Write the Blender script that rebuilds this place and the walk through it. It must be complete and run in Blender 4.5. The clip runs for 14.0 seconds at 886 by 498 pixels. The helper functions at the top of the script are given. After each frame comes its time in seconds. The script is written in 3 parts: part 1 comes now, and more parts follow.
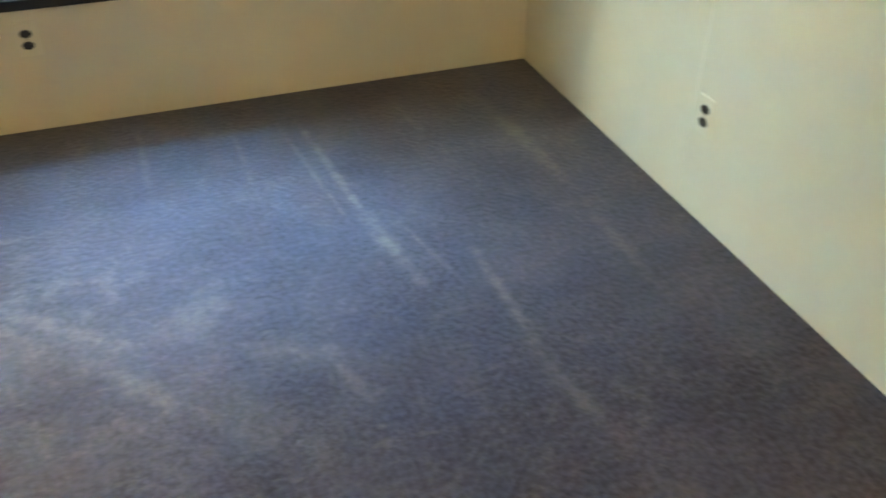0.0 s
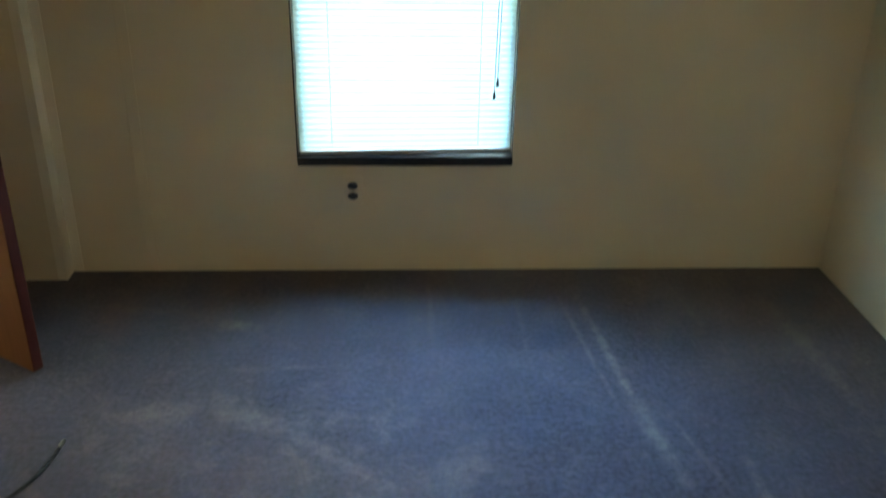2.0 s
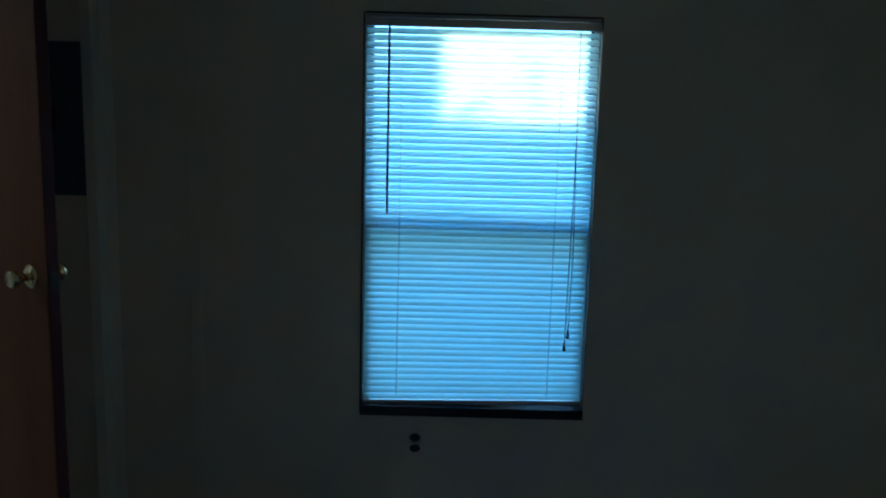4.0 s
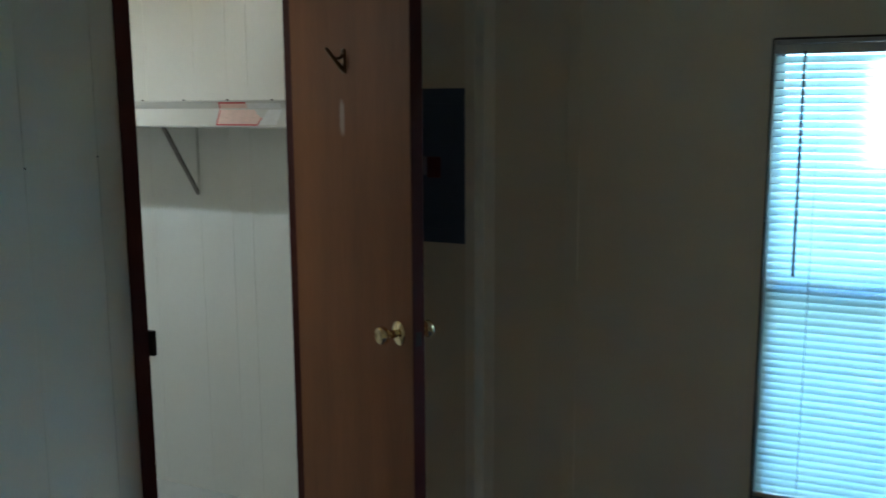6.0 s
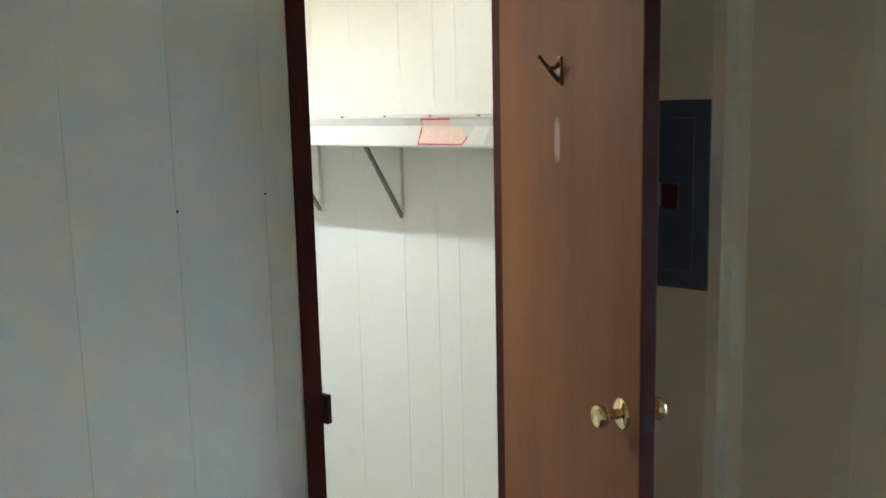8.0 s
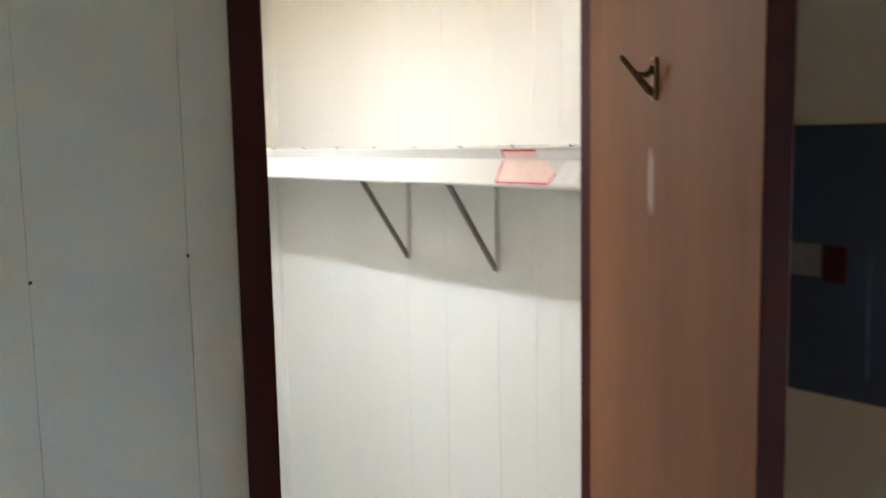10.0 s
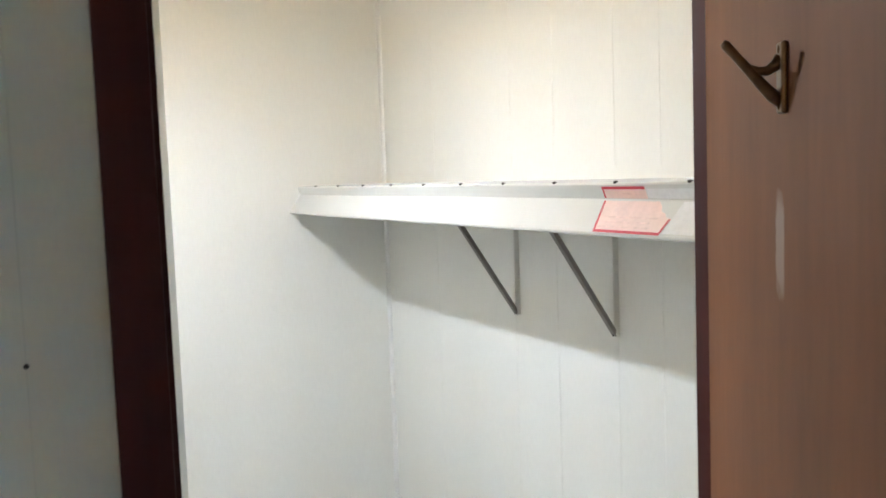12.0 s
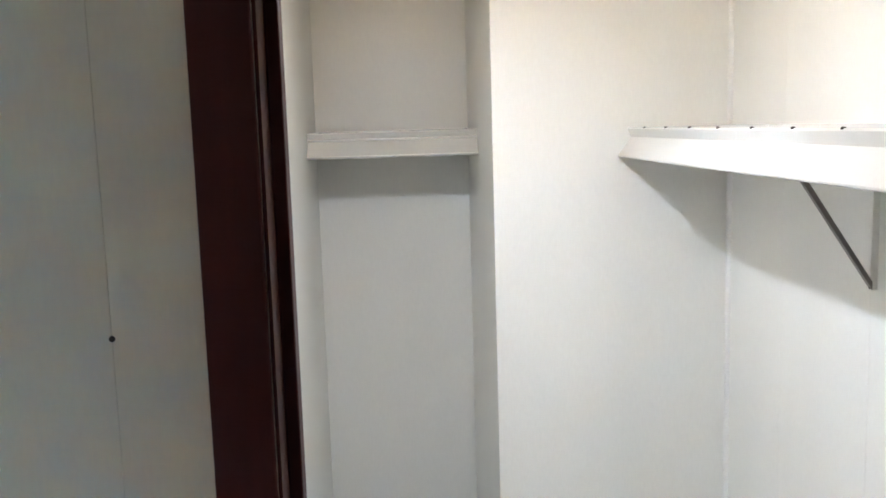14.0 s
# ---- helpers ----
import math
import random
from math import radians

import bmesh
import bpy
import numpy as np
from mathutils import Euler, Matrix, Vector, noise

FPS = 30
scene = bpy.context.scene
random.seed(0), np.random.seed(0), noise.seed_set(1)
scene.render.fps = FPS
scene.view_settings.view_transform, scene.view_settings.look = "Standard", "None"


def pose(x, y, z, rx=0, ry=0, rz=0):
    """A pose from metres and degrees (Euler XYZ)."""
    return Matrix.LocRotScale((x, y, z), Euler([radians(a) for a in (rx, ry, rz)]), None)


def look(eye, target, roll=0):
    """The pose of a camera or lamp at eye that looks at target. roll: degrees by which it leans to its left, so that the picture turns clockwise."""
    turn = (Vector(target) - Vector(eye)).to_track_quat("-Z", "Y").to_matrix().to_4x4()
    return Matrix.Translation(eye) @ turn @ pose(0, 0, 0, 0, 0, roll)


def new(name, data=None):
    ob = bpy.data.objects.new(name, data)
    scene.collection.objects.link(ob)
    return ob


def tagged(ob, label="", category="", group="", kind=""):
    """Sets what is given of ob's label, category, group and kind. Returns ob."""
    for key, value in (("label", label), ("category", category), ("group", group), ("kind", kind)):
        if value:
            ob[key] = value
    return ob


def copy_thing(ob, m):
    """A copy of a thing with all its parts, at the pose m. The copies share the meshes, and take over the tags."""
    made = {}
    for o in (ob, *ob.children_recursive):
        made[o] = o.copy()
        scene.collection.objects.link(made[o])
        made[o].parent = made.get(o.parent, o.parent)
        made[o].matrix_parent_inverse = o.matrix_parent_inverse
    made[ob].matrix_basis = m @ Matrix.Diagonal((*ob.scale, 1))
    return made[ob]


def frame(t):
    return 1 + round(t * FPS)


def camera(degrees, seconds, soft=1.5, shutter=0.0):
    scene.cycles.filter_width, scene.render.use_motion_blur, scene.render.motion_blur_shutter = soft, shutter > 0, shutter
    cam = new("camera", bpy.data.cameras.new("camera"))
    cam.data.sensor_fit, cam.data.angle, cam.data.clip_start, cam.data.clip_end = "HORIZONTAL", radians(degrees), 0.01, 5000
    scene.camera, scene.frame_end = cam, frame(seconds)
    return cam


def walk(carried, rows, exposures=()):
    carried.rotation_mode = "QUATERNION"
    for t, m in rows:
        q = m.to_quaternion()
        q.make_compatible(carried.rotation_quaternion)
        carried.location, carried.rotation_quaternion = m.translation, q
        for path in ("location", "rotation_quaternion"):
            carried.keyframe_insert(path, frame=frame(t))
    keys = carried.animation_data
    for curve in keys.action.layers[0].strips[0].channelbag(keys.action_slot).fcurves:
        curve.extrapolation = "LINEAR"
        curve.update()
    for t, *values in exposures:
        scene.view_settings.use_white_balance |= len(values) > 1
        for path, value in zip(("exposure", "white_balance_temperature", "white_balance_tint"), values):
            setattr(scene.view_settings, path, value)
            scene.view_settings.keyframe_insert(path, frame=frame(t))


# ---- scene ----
# ---- camera ----
cam = camera(52.2, 14.0, soft=1.6, shutter=0.5)
PATH = [
    (0, look((1.855, -3.046, 1.498), (2.444, -1.535, 0.327), 1.00)),
    (0.5, look((1.801, -3.016, 1.471), (2.192, -1.424, 0.325), 0.57)),
    (1, look((1.781, -3.031, 1.511), (1.988, -1.393, 0.382), 0.46)),
    (1.5, look((1.765, -3.042, 1.527), (1.863, -1.326, 0.505), 0.53)),
    (2, look((1.763, -3.054, 1.540), (1.857, -1.250, 0.681), 1.05)),
    (2.5, look((1.747, -3.082, 1.484), (1.861, -1.192, 0.842), 1.50)),
    (2.7, look((1.755, -3.060, 1.522), (1.857, -1.151, 0.933), 1.73)),
    (4.8, look((1.608, -2.864, 1.533), (1.395, -0.896, 1.252), 0.30)),
    (5, look((1.664, -2.818, 1.559), (1.264, -0.878, 1.277), 0.20)),
    (5.5, look((1.682, -2.723, 1.598), (0.966, -0.880, 1.292), -0.46)),
    (6, look((1.664, -2.639, 1.599), (0.816, -0.856, 1.279), -0.32)),
    (6.5, look((1.602, -2.536, 1.614), (0.608, -0.822, 1.339), -0.41)),
    (7, look((1.540, -2.444, 1.610), (0.482, -0.776, 1.294), -1.23)),
    (7.5, look((1.503, -2.338, 1.623), (0.340, -0.736, 1.334), -1.40)),
    (7.7, look((1.481, -2.300, 1.644), (0.269, -0.737, 1.347), -1.29)),
    (9.8, look((1.239, -1.667, 1.618), (-0.235, -0.346, 1.337), -2.25)),
    (10, look((1.213, -1.597, 1.626), (-0.337, -0.356, 1.389), -1.11)),
    (10.5, look((1.188, -1.413, 1.633), (-0.499, -0.362, 1.411), 0.23)),
    (11, look((1.134, -1.308, 1.624), (-0.610, -0.361, 1.377), -0.34)),
    (11.5, look((1.025, -1.235, 1.631), (-0.710, -0.258, 1.444), -0.69)),
    (12, look((0.936, -1.151, 1.636), (-0.834, -0.235, 1.471), -2.07)),
    (12.5, look((0.883, -1.014, 1.645), (-0.987, -0.338, 1.431), -1.09)),
    (13, look((0.843, -0.927, 1.638), (-1.104, -0.558, 1.366), -1.10)),
    (13.5, look((0.786, -0.937, 1.637), (-1.184, -0.729, 1.359), -1.63)),
    (14, look((0.763, -0.902, 1.636), (-1.216, -0.795, 1.364), -1.72)),
]
EXPOSURES = [(0, 5.9, 9900, 13), (1.0, 6.0, 9900, 11), (1.5, 5.86, 9600, 9), (2.0, 4.7, 8200, 11), (2.7, 3.92, 6200, 18),
             (4.8, 1.6, 4600, -4), (5.0, 1.85, 4700, -4), (5.2, 2.3, 4950, -1), (5.5, 3.1, 5600, 6), (6.0, 3.45, 5900, 9), (6.5, 4.85, 6200, 13),
             (7.7, 4.95, 6250, 13), (9.8, 4.98, 6400, 23), (11.5, 4.9, 6200, 21), (12.5, 4.85, 6100, 22), (13, 4.82, 6150, 23), (14, 4.98, 6100, 25)]
walk(cam, PATH, EXPOSURES)

# ---- world, sun, lights ----
SUN_AZ, SUN_EL = radians(18), radians(20)      # azimuth east of north
world = bpy.data.worlds.new("sky")
scene.world = world
world.use_nodes = True
wn = world.node_tree.nodes
sky = wn.new("ShaderNodeTexSky")
sky.sky_type = "NISHITA"
sky.sun_disc = False
sky.sun_elevation, sky.sun_rotation = SUN_EL, SUN_AZ
world.node_tree.links.new(sky.outputs[0], wn["Background"].inputs[0])
wn["Background"].inputs[1].default_value = 0.14
sun = new("sun", bpy.data.lights.new("sun", "SUN"))
sun.data.energy, sun.data.angle, sun.data.color = 3.2, radians(0.6), (1.0, 0.81, 0.47)
sun_from = Vector((math.sin(SUN_AZ) * math.cos(SUN_EL), math.cos(SUN_AZ) * math.cos(SUN_EL), math.sin(SUN_EL)))
sun.matrix_world = look(sun_from * 30, (0, 0, 0))
BULB_STRENGTH = 76.0
WARM_FILL_STRENGTH = 1.25
ROOM_FILL_STRENGTH = 1.1
# daylight of the open sky, standing in the window's opening
daylight = new("window_daylight", bpy.data.lights.new("window_daylight", "AREA"))
daylight.data.shape, daylight.data.size, daylight.data.size_y = "RECTANGLE", 0.74, 1.30
daylight.data.energy, daylight.data.color = 2.2, (0.38, 0.72, 1.0)
daylight.matrix_world = look((1.782, 0.125, 1.10), (1.782, -1.0, 1.10))

# added sky-coloured lamp outside, shining between the tilted slats for the carpet's blue pool
pool_lamp = new("added_pool_lamp", bpy.data.lights.new("added_pool_lamp", "AREA"))
pool_lamp.data.shape, pool_lamp.data.size, pool_lamp.data.size_y = "RECTANGLE", 0.80, 0.70
pool_lamp.data.energy, pool_lamp.data.color, pool_lamp.data.spread = 1.35, (0.05, 0.36, 1.0), radians(70)
pool_lamp.matrix_world = look((1.68, 0.47, 1.86), (1.88, 0.03, 0.80))

# ---- plan, in metres ----
XW, XWB = 0.077, 0.007          # west wall: room face, closet face
XE = 3.375                       # east wall
YS = -4.30                       # south wall
XB, YP = 0.551, -0.071           # corner of the shallow chase that holds the breaker panel
XC, YB = -2.03, 0.162            # closet: west wall, north wall
XN, YN0, YN1 = -2.914, -1.20, -0.588   # recess in the closet's west wall
HC = 2.29                        # ceiling
DO0, DO1, DH = -0.998, -0.274, 2.03    # closet doorway
WX0, WX1, WZ0, WZ1 = 1.40, 2.165, 0.434, 1.763   # window opening


# ---- small builders ----
def box(bm, x0, x1, y0, y1, z0, z1):
    vs = [bm.verts.new(p) for p in ((x0, y0, z0), (x1, y0, z0), (x1, y1, z0), (x0, y1, z0),
                                    (x0, y0, z1), (x1, y0, z1), (x1, y1, z1), (x0, y1, z1))]
    for f in ((0, 3, 2, 1), (4, 5, 6, 7), (0, 1, 5, 4), (1, 2, 6, 5), (2, 3, 7, 6), (3, 0, 4, 7)):
        bm.faces.new([vs[i] for i in f])
    return vs


def boxes(*dims):
    bm = bmesh.new()
    for d in dims:
        box(bm, *d)
    return bm


def soften(bm, width, segments=2):
    bmesh.ops.bevel(bm, geom=bm.edges[:], offset=width, segments=segments, affect="EDGES", profile=0.5)
    return bm


def lathe(profile, turns=24):
    """A solid of revolution about z from (radius, height) pairs."""
    bm = bmesh.new()
    rings = []
    for r, z in profile:
        rings.append([bm.verts.new((r * math.cos(2 * math.pi * k / turns), r * math.sin(2 * math.pi * k / turns), z)) for k in range(turns)])
    for a, b in zip(rings, rings[1:]):
        for k in range(turns):
            bm.faces.new((a[k], a[(k + 1) % turns], b[(k + 1) % turns], b[k]))
    bm.faces.new(rings[0][::-1])
    bm.faces.new(rings[-1])
    return bm


def extrude(outline, axis, a, b):
    """A prism: outline of 2D points, run along axis from a to b. axis x: points are (y, z); y: (x, z); z: (x, y)."""
    bm = bmesh.new()

    def at(p, d):
        return {"x": (d, p[0], p[1]), "y": (p[0], d, p[1]), "z": (p[0], p[1], d)}[axis]
    va = [bm.verts.new(at(p, a)) for p in outline]
    vb = [bm.verts.new(at(p, b)) for p in outline]
    n = len(outline)
    for k in range(n):
        bm.faces.new((va[k], va[(k + 1) % n], vb[(k + 1) % n], vb[k]))
    bm.faces.new(va[::-1])
    bm.faces.new(vb)
    bmesh.ops.recalc_face_normals(bm, faces=bm.faces[:])
    return bm


def tube(points, radii, sides=12):
    bm = bmesh.new()
    rings = []
    for k, p in enumerate(points):
        p = Vector(p)
        d = (Vector(points[min(k + 1, len(points) - 1)]) - Vector(points[max(k - 1, 0)])).normalized()
        up = Vector((0, 0, 1)) if abs(d.z) < 0.9 else Vector((1, 0, 0))
        u = d.cross(up).normalized()
        w = u.cross(d)
        r = radii[k] if isinstance(radii, (list, tuple)) else radii
        rings.append([bm.verts.new(p + r * (math.cos(2 * math.pi * s / sides) * u + math.sin(2 * math.pi * s / sides) * w)) for s in range(sides)])
    for a, b in zip(rings, rings[1:]):
        for s in range(sides):
            bm.faces.new((a[s], a[(s + 1) % sides], b[(s + 1) % sides], b[s]))
    bm.faces.new(rings[0][::-1])
    bm.faces.new(rings[-1])
    bmesh.ops.recalc_face_normals(bm, faces=bm.faces[:])
    return bm


def mesh_of(name, bm, material, smooth=False):
    me = bpy.data.meshes.new(name)
    bm.to_mesh(me)
    bm.free()
    me.materials.append(material)
    if smooth:
        for poly in me.polygons:
            poly.use_smooth = True
    return me


def part(name, bm, material, parent=None, label="", smooth=False):
    ob = new(name, mesh_of(name, bm, material, smooth))
    if parent is not None:
        ob.parent = parent
    if label:
        ob["label"] = label
    return ob


def thing(name, label, category, group="", at=(0, 0, 0), turn=0.0, kind=""):
    ob = new(name)
    ob.matrix_world = pose(*at, 0, 0, turn)
    return tagged(ob, label, category, group, kind)


def shell(name, bm, material, label, category):
    return tagged(part(name, bm, material), label, category, kind="structure")


# ---- materials ----
def material(name, base, rough=0.6, metal=0.0, mottle=0.06, scale=6.0, grain=0.04, grain_scale=120.0, bump=0.1, stretch=(1, 1, 1), coords="Object", coat=0.0):
    """Principled surface with broad mottling and fine grain in colour, roughness and relief."""
    m = bpy.data.materials.new(name)
    m.use_nodes = True
    nt = m.node_tree
    b = nt.nodes["Principled BSDF"]
    tc = nt.nodes.new("ShaderNodeTexCoord")
    mp = nt.nodes.new("ShaderNodeMapping")
    mp.inputs["Scale"].default_value = stretch
    nt.links.new(tc.outputs[coords], mp.inputs[0])
    big = nt.nodes.new("ShaderNodeTexNoise")
    big.inputs["Scale"].default_value, big.inputs["Detail"].default_value = scale, 5
    fine = nt.nodes.new("ShaderNodeTexNoise")
    fine.inputs["Scale"].default_value, fine.inputs["Detail"].default_value = grain_scale, 3
    for n in (big, fine):
        nt.links.new(mp.outputs[0], n.inputs["Vector"])
    v = nt.nodes.new("ShaderNodeMath")
    v.operation = "MULTIPLY_ADD"
    nt.links.new(big.outputs[0], v.inputs[0])
    v.inputs[1].default_value, v.inputs[2].default_value = 4 * mottle, 1 - 2 * mottle
    v2 = nt.nodes.new("ShaderNodeMath")
    v2.operation = "MULTIPLY_ADD"
    nt.links.new(fine.outputs[0], v2.inputs[0])
    v2.inputs[1].default_value, v2.inputs[2].default_value = 4 * grain, -2 * grain
    add = nt.nodes.new("ShaderNodeMath")
    nt.links.new(v.outputs[0], add.inputs[0])
    nt.links.new(v2.outputs[0], add.inputs[1])
    mul = nt.nodes.new("ShaderNodeVectorMath")
    mul.operation = "SCALE"
    mul.inputs[0].default_value = base
    nt.links.new(add.outputs[0], mul.inputs["Scale"])
    nt.links.new(mul.outputs[0], b.inputs["Base Color"])
    b.inputs["Roughness"].default_value, b.inputs["Metallic"].default_value = rough, metal
    b.inputs["Coat Weight"].default_value = coat
    bp = nt.nodes.new("ShaderNodeBump")
    bp.inputs["Strength"].default_value, bp.inputs["Distance"].default_value = bump, 0.002
    nt.links.new(fine.outputs[0], bp.inputs["Height"])
    nt.links.new(bp.outputs[0], b.inputs["Normal"])
    return m


CREAM = material("cream_wall_vinyl", (0.68, 0.62, 0.495), 0.55, mottle=0.05, scale=1.6, grain=0.02, grain_scale=220, bump=0.12, stretch=(1, 1, 0.35))
CREAM_TRIM = material("cream_trim", (0.76, 0.72, 0.62), 0.4, mottle=0.04, scale=3, grain=0.02, bump=0.05, stretch=(1, 1, 0.2))
WHITE_PANEL = material("white_closet_panelling", (0.765, 0.755, 0.705), 0.33, mottle=0.035, scale=2.2, grain=0.02, grain_scale=180, bump=0.1, stretch=(1, 1, 0.25))
GROOVE = material("joint_paint", (0.58, 0.53, 0.42), 0.7, mottle=0.15, scale=8)
CEILING = material("ceiling_texture", (0.75, 0.73, 0.68), 0.9, mottle=0.04, scale=4, grain=0.05, grain_scale=90, bump=0.6)
# unseen closet ceiling, tinted so that its bounce warms the upper walls
WARM_BOUNCE_CEILING = material("warm_bounce_tint", (0.80, 0.69, 0.49), 0.8, mottle=0.04, scale=4, grain=0.05, grain_scale=90, bump=0.4)
MAHOGANY = material("dark_mahogany_trim", (0.062, 0.011, 0.009), 0.55, mottle=0.25, scale=5, grain=0.12, grain_scale=60, bump=0.15, stretch=(1, 1, 0.06))
WHITE_METAL = material("white_enamel_steel", (0.57, 0.56, 0.52), 0.30, mottle=0.03, scale=5, grain=0.01, bump=0.03, coat=0.5)
HIGHLIGHT_STEEL = material("bright_highlight_steel", (0.80, 0.79, 0.76), 0.28, metal=0.7, mottle=0.08, scale=20)
GREY_STEEL = material("grey_bracket_steel", (0.20, 0.18, 0.165), 0.45, metal=0.4, mottle=0.1, scale=20)
BRASS = material("polished_brass", (0.83, 0.67, 0.40), 0.09, metal=1.0, mottle=0.06, scale=15, grain=0.03, bump=0.02)
ANTIQUE = material("antique_brass", (0.16, 0.10, 0.055), 0.36, metal=0.85, mottle=0.3, scale=60, grain=0.1, bump=0.08)
PANEL_GREY = material("blue_grey_enamel", (0.050, 0.078, 0.135), 0.42, mottle=0.06, scale=6, grain=0.03, bump=0.05)
FRAME_GREY = material("pale_grey_aluminium", (0.40, 0.40, 0.39), 0.45, metal=0.2, mottle=0.05)
BRONZE = material("dark_bronze_aluminium", (0.022, 0.020, 0.020), 0.4, metal=0.3, mottle=0.1, scale=10)
PLATE = material("ivory_plate", (0.70, 0.64, 0.51), 0.35, mottle=0.03, scale=15, grain=0.01, bump=0.02)
BROWN_PLASTIC = material("dark_brown_receptacle", (0.014, 0.011, 0.010), 0.35, mottle=0.08, scale=30, grain=0.02)
BLACK_RUBBER = material("black_cable_jacket", (0.010, 0.010, 0.010), 0.6, mottle=0.1, scale=40)
NICKEL = material("nickel_connector", (0.28, 0.27, 0.24), 0.35, metal=1.0, mottle=0.06, scale=40)
DARK_IRON = material("dark_nail_head", (0.03, 0.022, 0.018), 0.7, metal=0.1)
RED_PLASTIC = material("dark_red_label", (0.055, 0.004, 0.009), 0.4, mottle=0.12, scale=40)
STICKER = material("pale_grey_sticker", (0.22, 0.22, 0.24), 0.5, mottle=0.12, scale=40)
PORCELAIN = material("white_porcelain", (0.78, 0.77, 0.74), 0.2, mottle=0.02)
BOUNCE_FLOOR = material("pale_grey_bounce_floor", (0.56, 0.565, 0.545), 0.35, mottle=0.08, scale=4)
PINK_PAPER = material("pink_label_paper", (0.74, 0.53, 0.46), 0.6, mottle=0.08, scale=30, grain=0.03)
RED_INK = material("red_label_ink", (0.52, 0.035, 0.05), 0.55, mottle=0.12, scale=60)
PALE_INK = material("faded_red_print", (0.72, 0.50, 0.435), 0.6, mottle=0.15, scale=80)
CLEAR_TAPE = material("yellowed_white_backing", (0.72, 0.71, 0.70), 0.25, mottle=0.05, scale=30)
CORD = material("grey_cord", (0.10, 0.11, 0.12), 0.6)
STRING = material("white_string", (0.6, 0.62, 0.62), 0.7)
WAND = material("smoky_plastic_wand", (0.02, 0.025, 0.03), 0.2)
SIDING = material("blocker_siding", (0.45, 0.47, 0.48), 0.6, mottle=0.06, scale=0.8, bump=0.2, stretch=(1, 1, 8))
ROOF = material("grey_shingles", (0.10, 0.10, 0.10), 0.9, mottle=0.2, scale=3)
GRASS = material("dry_grass", (0.11, 0.13, 0.05), 0.95, mottle=0.25, scale=1.2, grain=0.15, grain_scale=30, bump=1.0)
LEAF = material("blocker_leaf", (0.05, 0.09, 0.03), 0.6, mottle=0.25, scale=3)


def wood_veneer():
    """Orange-brown lauan veneer with tall grain and a pale rubbed patch under the hook."""
    m = material("lauan_veneer", (0.195, 0.075, 0.027), 0.58, mottle=0.20, scale=6.0, grain=0.07, grain_scale=70.0, bump=0.06, stretch=(1.0, 1.0, 0.16))
    nt = m.node_tree
    b = nt.nodes["Principled BSDF"]
    old = b.inputs["Base Color"].links[0].from_socket
    tc = nt.nodes.new("ShaderNodeTexCoord")
    mp = nt.nodes.new("ShaderNodeMapping")
    mp.vector_type = "TEXTURE"
    mp.inputs["Location"].default_value = (0.364, 0.0, 1.558)
    mp.inputs["Scale"].default_value = (0.015, 1.0, 0.046)
    nt.links.new(tc.outputs["Object"], mp.inputs[0])
    sep = nt.nodes.new("ShaderNodeSeparateXYZ")
    nt.links.new(mp.outputs[0], sep.inputs[0])
    cmb = nt.nodes.new("ShaderNodeCombineXYZ")
    nt.links.new(sep.outputs[0], cmb.inputs[0])
    nt.links.new(sep.outputs[2], cmb.inputs[1])
    sq = nt.nodes.new("ShaderNodeVectorMath")
    sq.operation = "MULTIPLY"
    nt.links.new(cmb.outputs[0], sq.inputs[0])
    nt.links.new(cmb.outputs[0], sq.inputs[1])
    ln = nt.nodes.new("ShaderNodeVectorMath")
    ln.operation = "LENGTH"
    nt.links.new(sq.outputs[0], ln.inputs[0])
    nz = nt.nodes.new("ShaderNodeTexNoise")
    nz.inputs["Scale"].default_value = 60
    nt.links.new(tc.outputs["Object"], nz.inputs["Vector"])
    ad = nt.nodes.new("ShaderNodeMath")
    ad.operation = "MULTIPLY_ADD"
    nt.links.new(nz.outputs[0], ad.inputs[0])
    ad.inputs[1].default_value = 0.9
    nt.links.new(ln.outputs["Value"], ad.inputs[2])
    rp = nt.nodes.new("ShaderNodeMapRange")
    rp.inputs["From Min"].default_value, rp.inputs["From Max"].default_value = 1.75, 1.0
    rp.inputs["To Max"].default_value = 0.42
    nt.links.new(ad.outputs[0], rp.inputs["Value"])
    mx = nt.nodes.new("ShaderNodeMix")
    mx.data_type = "RGBA"
    nt.links.new(rp.outputs[0], mx.inputs["Factor"])
    nt.links.new(old, mx.inputs["A"])
    mx.inputs["B"].default_value = (0.52, 0.46, 0.42, 1)
    nt.links.new(mx.outputs["Result"], b.inputs["Base Color"])
    return m


VENEER = wood_veneer()
VENEER.node_tree.nodes["Principled BSDF"].inputs["Specular IOR Level"].default_value = 0.22
MAHOGANY.node_tree.nodes["Principled BSDF"].inputs["Specular IOR Level"].default_value = 0.25


